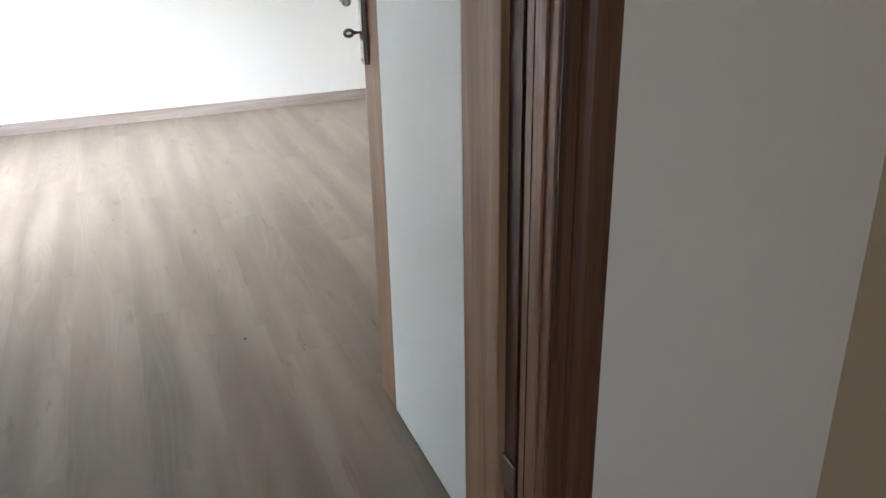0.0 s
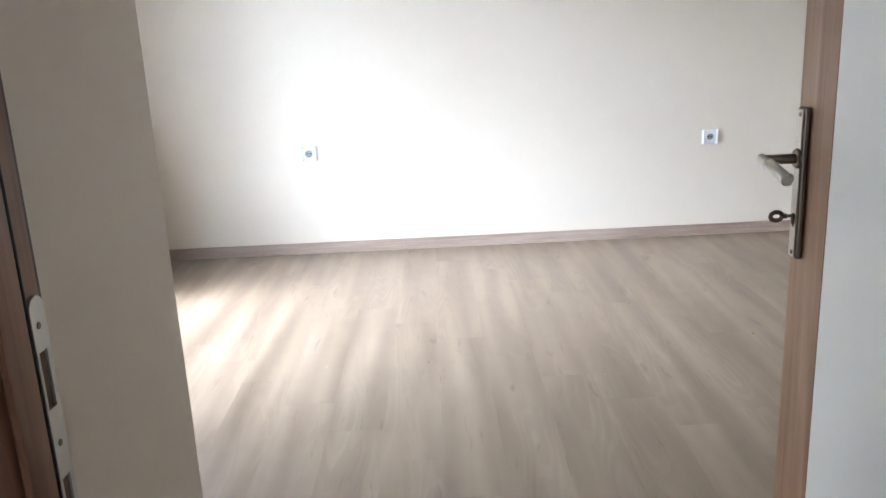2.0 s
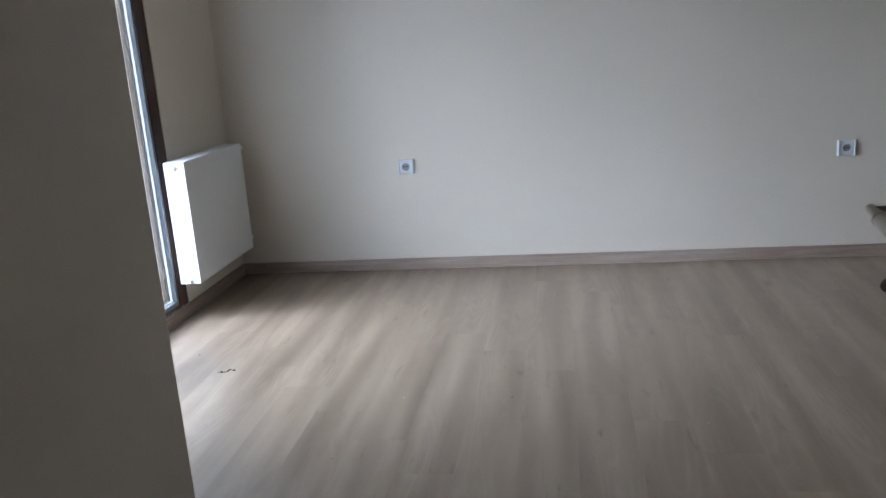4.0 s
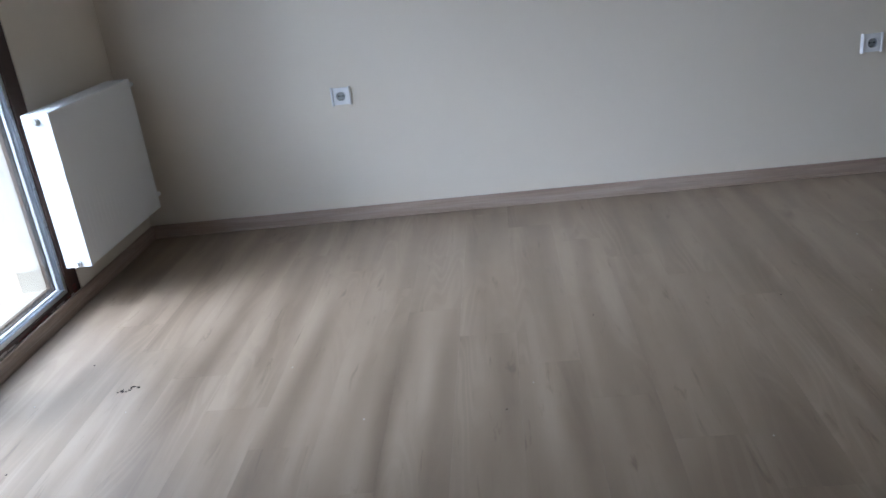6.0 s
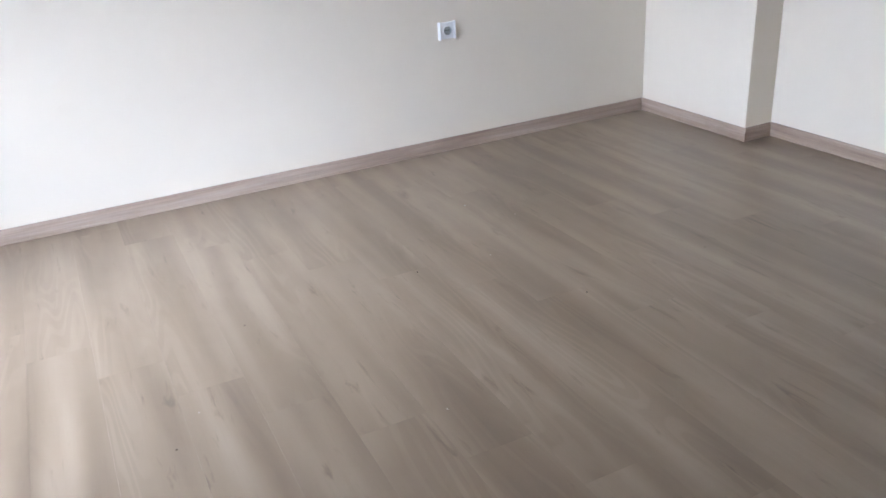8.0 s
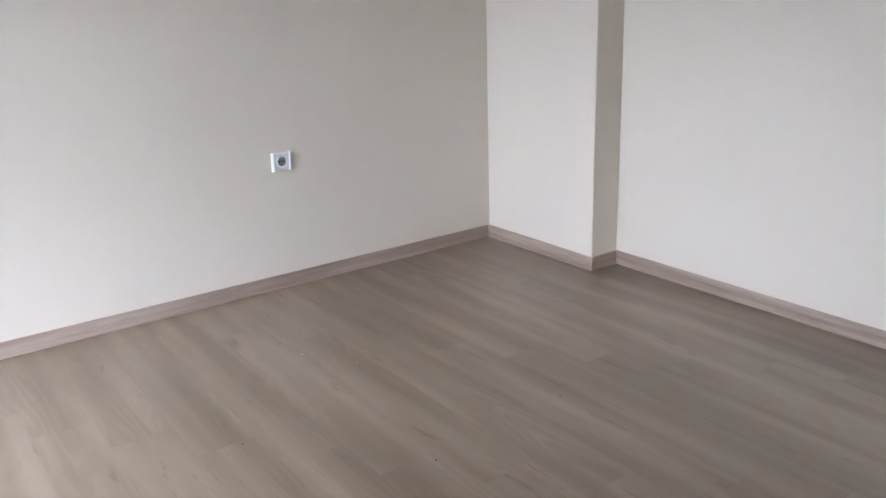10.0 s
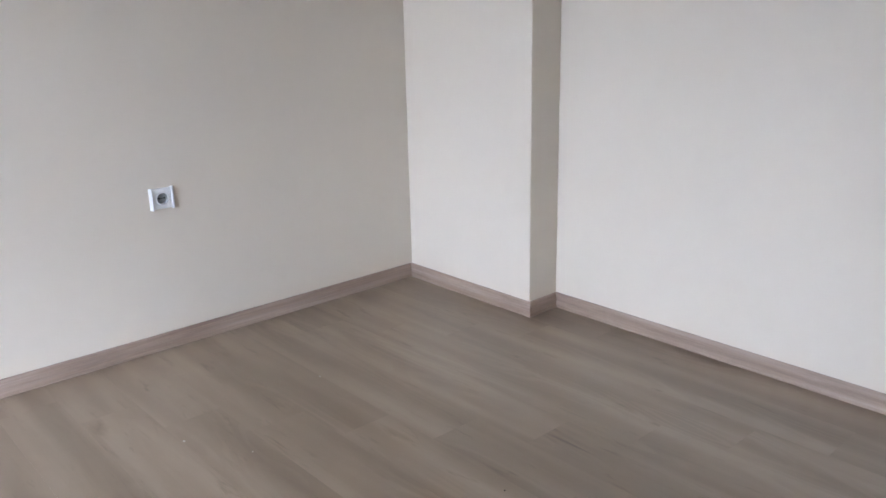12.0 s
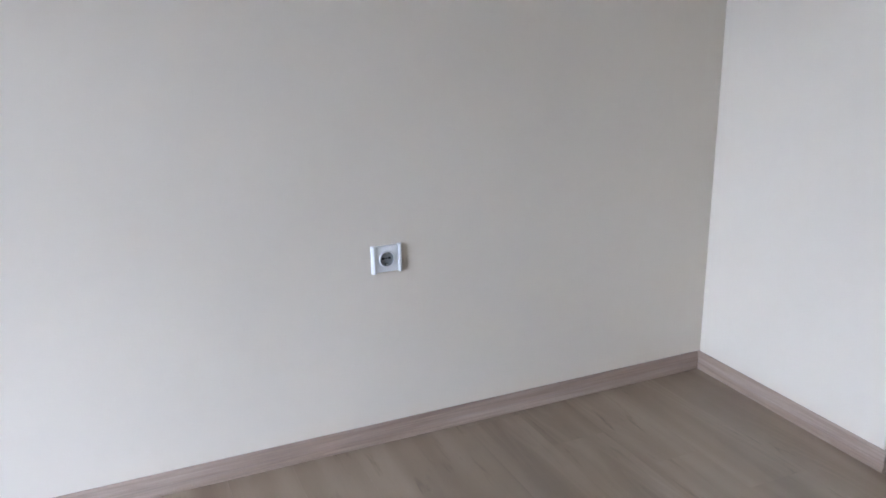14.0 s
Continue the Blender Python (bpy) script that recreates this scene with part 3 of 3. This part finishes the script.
# ---- things ----
def radiator():
    x0, x1, y0, y1, z0, z1 = 0.032, 0.136, -0.852, -0.140, 0.196, 0.796
    r = thing("radiator", "white enamelled panel radiator hung on the wall beside the balcony window", "radiator", at=(0, (y0 + y1) / 2, z0))

    def p(name, bm, m=M_RAD, label=""):
        return under(part(name, bm, m, None, label), r)
    # ribbed front and back panels
    for xa, s in ((x1 - 0.004, 1), (x0 + 0.004, -1)):
        b = bmesh.new()
        pitch = 0.0333
        xi, xo = sorted((xa, xa + s * 0.0025))
        add_box(b, xi, xo, y0 + 0.0045, y1 - 0.0045, z0 + 0.001, z1 - 0.001)
        n = int((y1 - y0 - 0.05) / pitch)
        ya = (y0 + y1) / 2 - n * pitch / 2
        xi, xo = sorted((xa + s * 0.0025, xa + s * 0.0031))
        pan = p("panel", b, M_RAD, "flat white panel with shallow ribs, cut short where the light hides them" if s > 0 else "flat white back panel")
        if s > 0:
            first = None
            # Ribs end low: their shape follows where grazing light shows them.
            for i in range(n):
                if first is None:
                    first = part("rib", box(xi, xo, -pitch / 2 + 0.003, pitch / 2 - 0.003, z0 + 0.045, z0 + 0.285, 0.0003, 1), M_RAD, pan)
                    rib = first
                else:
                    rib = new("rib", first.data)
                    rib.parent = pan
                rib.location.y = ya + pitch * (i + 0.5)
    # side covers, with a cut-out for the valve at the lower corner
    for ya, yb in ((y0 - 0.001, y0 + 0.004), (y1 - 0.004, y1 + 0.001)):
        b = bmesh.new()
        pts = [(x0, z0), (x0 + 0.046, z0), (x0 + 0.046, z0 + 0.018), (x0 + 0.052, z0 + 0.026), (x0 + 0.060, z0 + 0.026), (x0 + 0.066, z0 + 0.018),
               (x0 + 0.066, z0), (x1, z0), (x1, z1 - 0.004), (x1 - 0.004, z1), (x0 + 0.004, z1), (x0, z1 - 0.004)]
        lo = [b.verts.new((x, ya, z)) for x, z in pts]
        hi = [b.verts.new((x, yb, z)) for x, z in pts]
        b.faces.new(lo)
        b.faces.new(hi)
        for j in range(len(pts)):
            b.faces.new((lo[j], lo[(j + 1) % len(pts)], hi[(j + 1) % len(pts)], hi[j]))
        bmesh.ops.triangulate(b, faces=[f for f in b.faces if len(f.verts) > 4])
        bmesh.ops.recalc_face_normals(b, faces=b.faces[:])
        p("side_cover", b, M_RAD, "white side cover")
    # top grille: rim and cross slats
    b = bmesh.new()
    add_box(b, x1 - 0.016, x1, y0 + 0.0045, y1 - 0.0045, z1 - 0.010, z1, 0.003, 2)
    add_box(b, x0, x0 + 0.016, y0 + 0.0045, y1 - 0.0045, z1 - 0.010, z1, 0.003, 2)
    p("top_rim", b)
    y = y0 + 0.012
    while y < y1 - 0.012:
        p("slat", box(x0 + 0.0165, x1 - 0.0165, y, y + 0.006, z1 - 0.008, z1 - 0.002, 0.001, 1))
        y += 0.0155
    # inner convector plates
    b = bmesh.new()
    y = y0 + 0.02
    while y < y1 - 0.02:
        add_box(b, x0 + 0.022, x1 - 0.022, y, y + 0.001, z0 + 0.05, z1 - 0.03)
        y += 0.018
    p("convector", b)
    # plugs at the four corners
    xm = (x0 + x1) / 2
    for ye, s in ((y0, -1), (y1, 1)):
        for z, low in ((z1 - 0.028, False), (z0 + 0.016, True)):
            b = bmesh.new()
            add_cyl(b, (xm, ye + s * 0.0012, z), (xm, ye + s * 0.007, z), 0.0155, 0.0145, 28, 0.001)
            add_cyl(b, (xm, ye + s * 0.007, z), (xm, ye + s * (0.020 if low or s > 0 else 0.012), z), 0.010, 0.009, 6)
            pl = p("plug", b, M_PLAST if low or s > 0 else M_ZINC, "small end plug")
    # valve and vent at the far end
    for z in (z0 + 0.045, z1 - 0.035):
        b = bmesh.new()
        add_cyl(b, (0.104, y1 + 0.002, z), (0.104, y1 + 0.055, z), 0.0095, n=16, bevel=0.001)
        add_cyl(b, (0.104, y1 + 0.055, z), (0.104, y1 + 0.080, z), 0.0130, 0.0115, 20, 0.0015)
        p("valve", b, M_PLAST, "small white valve")
    # wall brackets
    for y in (y0 + 0.14, y1 - 0.14):
        b = bmesh.new()
        add_box(b, 0.0, 0.004, y - 0.018, y + 0.018, z0 + 0.06, z1 - 0.06, 0.001, 1)
        add_box(b, 0.0, x0 + 0.006, y - 0.010, y + 0.010, z0 + 0.08, z0 + 0.10, 0.001, 1)
        add_box(b, 0.0, x0 + 0.006, y - 0.010, y + 0.010, z1 - 0.11, z1 - 0.09, 0.001, 1)
        p("bracket", b)


def socket(x, z):
    s = thing("power_socket", "white earthed wall socket with two broad side wings on its frame", "socket", "sockets along the wall", at=(x, 0, z))

    def p(name, bm, m, label="", smooth=False):
        ob = part(name, bm, m, s, label, smooth)
        return ob
    w, h = 0.0465, 0.0385
    b = bmesh.new()
    n, hw = 40, w - 0.0125
    rings = []
    for yy, rr, sq in ((-0.0, 0.0, 1.0), (-0.008, 0.0, 1.0), (-0.009, 0.0, 0.965), (-0.009, 0.0235, 0.0), (-0.001, 0.0235, 0.0)):
        ring = []
        for i in range(n):
            a = 2 * math.pi * (i + 0.5) / n
            ca, sa = math.cos(a), math.sin(a)
            if sq:
                q = min(hw / abs(ca), h / abs(sa)) * sq
                ring.append(b.verts.new((ca * q, yy, sa * q)))
            else:
                ring.append(b.verts.new((ca * rr, yy, sa * rr)))
        rings.append(ring)
    for ra, rb in zip(rings, rings[1:]):
        for i in range(n):
            b.faces.new((ra[i], ra[(i + 1) % n], rb[(i + 1) % n], rb[i]))
    bmesh.ops.recalc_face_normals(b, faces=b.faces[:])
    p("frame", b, M_PLAST)
    for sx in (-1, 1):
        b = bmesh.new()
        pts = [(0.0, 0.0), (0.0123, 0.0), (0.0123, -0.0108), (0.0095, -0.0145), (0.0055, -0.0145), (0.0012, -0.0075), (0.0, -0.0030)]
        lo = [b.verts.new((sx * (w - u), v, -h - 0.0026)) for u, v in pts]
        hi = [b.verts.new((sx * (w - u), v, h + 0.0026)) for u, v in pts]
        b.faces.new(lo)
        b.faces.new(hi)
        for j in range(len(pts)):
            b.faces.new((lo[j], lo[(j + 1) % len(pts)], hi[(j + 1) % len(pts)], hi[j]))
        bmesh.ops.recalc_face_normals(b, faces=b.faces[:])
        p("wing", b, M_PLAST, "raised white side wing")
    # insert: round rim, well, two holes, earth clips
    b = bmesh.new()
    n = 40
    prof = [(0.0205, -0.0108), (0.0200, -0.0012), (0.0, -0.0012)]
    rows = []
    for r, y in prof[:-1]:
        rows.append([b.verts.new((r * math.cos(2 * math.pi * i / n), y, r * math.sin(2 * math.pi * i / n))) for i in range(n)])
    for ra, rb in zip(rows, rows[1:]):
        for i in range(n):
            f = b.faces.new((ra[i], ra[(i + 1) % n], rb[(i + 1) % n], rb[i]))
            f.smooth = True
    b.faces.new(rows[-1])
    bmesh.ops.recalc_face_normals(b, faces=b.faces[:])
    for f in b.faces:
        if len(f.verts) == n and f.normal.y > 0:
            f.normal_flip()
    # Grey here paints the shade of a deeper well.
    p("insert", b, M_PLAST_SHADE, "round white recessed insert, the shade of its well put into a grey colour")
    b = bmesh.new()
    prof = [(0.0246, -0.0088), (0.0240, -0.0116), (0.0228, -0.0122), (0.0212, -0.0118), (0.0206, -0.0104)]
    rows = [[b.verts.new((q * math.cos(2 * math.pi * i / n), y, q * math.sin(2 * math.pi * i / n))) for i in range(n)] for q, y in prof]
    for ra, rb in zip(rows, rows[1:]):
        for i in range(n):
            b.faces.new((ra[i], ra[(i + 1) % n], rb[(i + 1) % n], rb[i])).smooth = True
    bmesh.ops.recalc_face_normals(b, faces=b.faces[:])
    p("rim", b, M_PLAST, "round white raised rim")
    b = bmesh.new()
    for sx in (-1, 1):
        add_cyl(b, (sx * 0.0095, -0.0145, 0.0), (sx * 0.0095, -0.0128 + 0.008, 0.0), 0.0036, n=14)
    add_cyl(b, (0, -0.0135, 0.0), (0, -0.0048, 0.0), 0.0024, n=12)
    add_box(b, -0.004, 0.004, -0.0135, -0.0048, -0.0195, -0.0145)
    ho = p("hole", b, M_HOLE)
    ho.location.y = 0.0112
    for sz in (-1, 1):
        za, zb = sorted((sz * 0.0195, sz * 0.0155))
        p("earth_clip", box(-0.0025, 0.0025, -0.0105, -0.0012, za, zb, 0.0006, 1), M_ZINC)
    return s


def crumbs():
    rnd = random.Random(11)

    def lump(bm, x, y, r, flat=0.5, mat=0):
        q = bmesh.ops.create_icosphere(bm, subdivisions=1, radius=r)
        sx, sy = rnd.uniform(0.6, 1.5), rnd.uniform(0.6, 1.5)
        for v in q["verts"]:
            k = rnd.uniform(0.75, 1.2)
            v.co = Vector((x + v.co.x * k * sx, y + v.co.y * k * sy, max(0, r * flat * 0.6 + v.co.z * k * flat)))

    def debris(name, label, spots, mat):
        b = bmesh.new()
        for x, y, r in spots:
            lump(b, x, y, r)
        ob = part(name, b, mat)
        return tagged(ob, label, "debris")
    spots = [(0.470 + 0.0042 * i + 0.006 * math.sin(1.1 * i), -1.502 + 0.0026 * i + 0.009 * math.sin(0.75 * i + 0.5),
              rnd.uniform(0.0030, 0.0052)) for i in range(15)]
    debris("dirt_crumbs", "little trail of dark dirt crumbs on the laminate floor", spots, M_CRUMB)
    for x, y, r in ((2.042, -2.993, 0.0045), (2.42, -3.15, 0.003), (2.20, -3.10, 0.003), (1.36, -3.08, 0.003), (2.0, -1.22, 0.0028), (2.62, -1.18, 0.003),
                    (3.56, -1.57, 0.0035), (3.02, -1.62, 0.0035), (0.33, -1.9, 0.003), (0.30, -1.30, 0.003), (1.7, -1.75, 0.0025), (1.15, -2.2, 0.0025)):
        debris("dirt_speck", "single dark speck of dirt on the laminate floor", [(x, y, r)], M_CRUMB)
    for x, y, r in ((3.597, -0.633, 0.004), (3.05, -0.72, 0.004), (3.17, -0.92, 0.003), (0.22, -1.55, 0.003), (0.55, -1.62, 0.003), (1.78, -1.62, 0.0025),
                    (1.30, -1.75, 0.003), (2.35, -1.95, 0.003), (1.02, -1.42, 0.003), (2.9, -1.2, 0.003)):
        debris("plaster_crumb", "tiny white plaster crumb on the laminate floor", [(x, y, r)], M_CHALK)


def blue_sheet():
    b = bmesh.new()
    add_box(b, -0.055, 0.055, -0.085, 0.085, 0, 0.003, 0.0008, 1)
    ob = part("blue_tile_sample", b, M_BLUE)
    ob.matrix_basis = pose(-0.735, -0.290, 0.0, 0, 0, 14)
    tagged(ob, "small pale blue square lying on the balcony tiles", "sheet")


# ---- laminate boards ----
def floor():
    W, L = 0.186, 1.2
    base = structure("floor", box(-0.0, XR, -6.2, 0.0, -0.06, -0.0085), M_SUB, "greige wood decor laminate floor", "floor")
    gap = 0.00012
    me = {}
    x0g, y0g = 1.555, -1.297      # a board corner

    def board(xa, xb, ya, yb):
        key = (round(xb - xa, 4), round(yb - ya, 4))
        if key not in me:
            w, l = key
            ob = part("plank", box(-w / 2, w / 2, -l / 2, l / 2, -0.008, 0), M_FLOOR, base)
            me[key] = ob.data
        else:
            ob = new("plank", me[key])
            ob.parent = base
        ob.location = ((xa + xb) / 2, (ya + yb) / 2, 0)
    for i in range(-9, 19):
        xa, xb = x0g + i * W, x0g + (i + 1) * W
        ca, cb = max(xa, 0.002), min(xb, XR - 0.002)
        if cb - ca < 0.01:
            continue
        ends = y0g - 0.2125 * i
        j0 = math.ceil((0 - ends) / L)
        y = ends + j0 * L
        while y > -6.2:
            yb, ya = min(y, -0.002), max(y - L, -6.2)
            if yb - ya > 0.01:
                board(ca + gap, cb - gap, ya + gap, yb - gap)
            y -= L


walls()
balcony()
ground()
skirtings()
door_frame()
window()
door()
radiator()
socket(1.036, 0.597)
socket(3.366, 0.585)
blue_sheet()
crumbs()
floor()
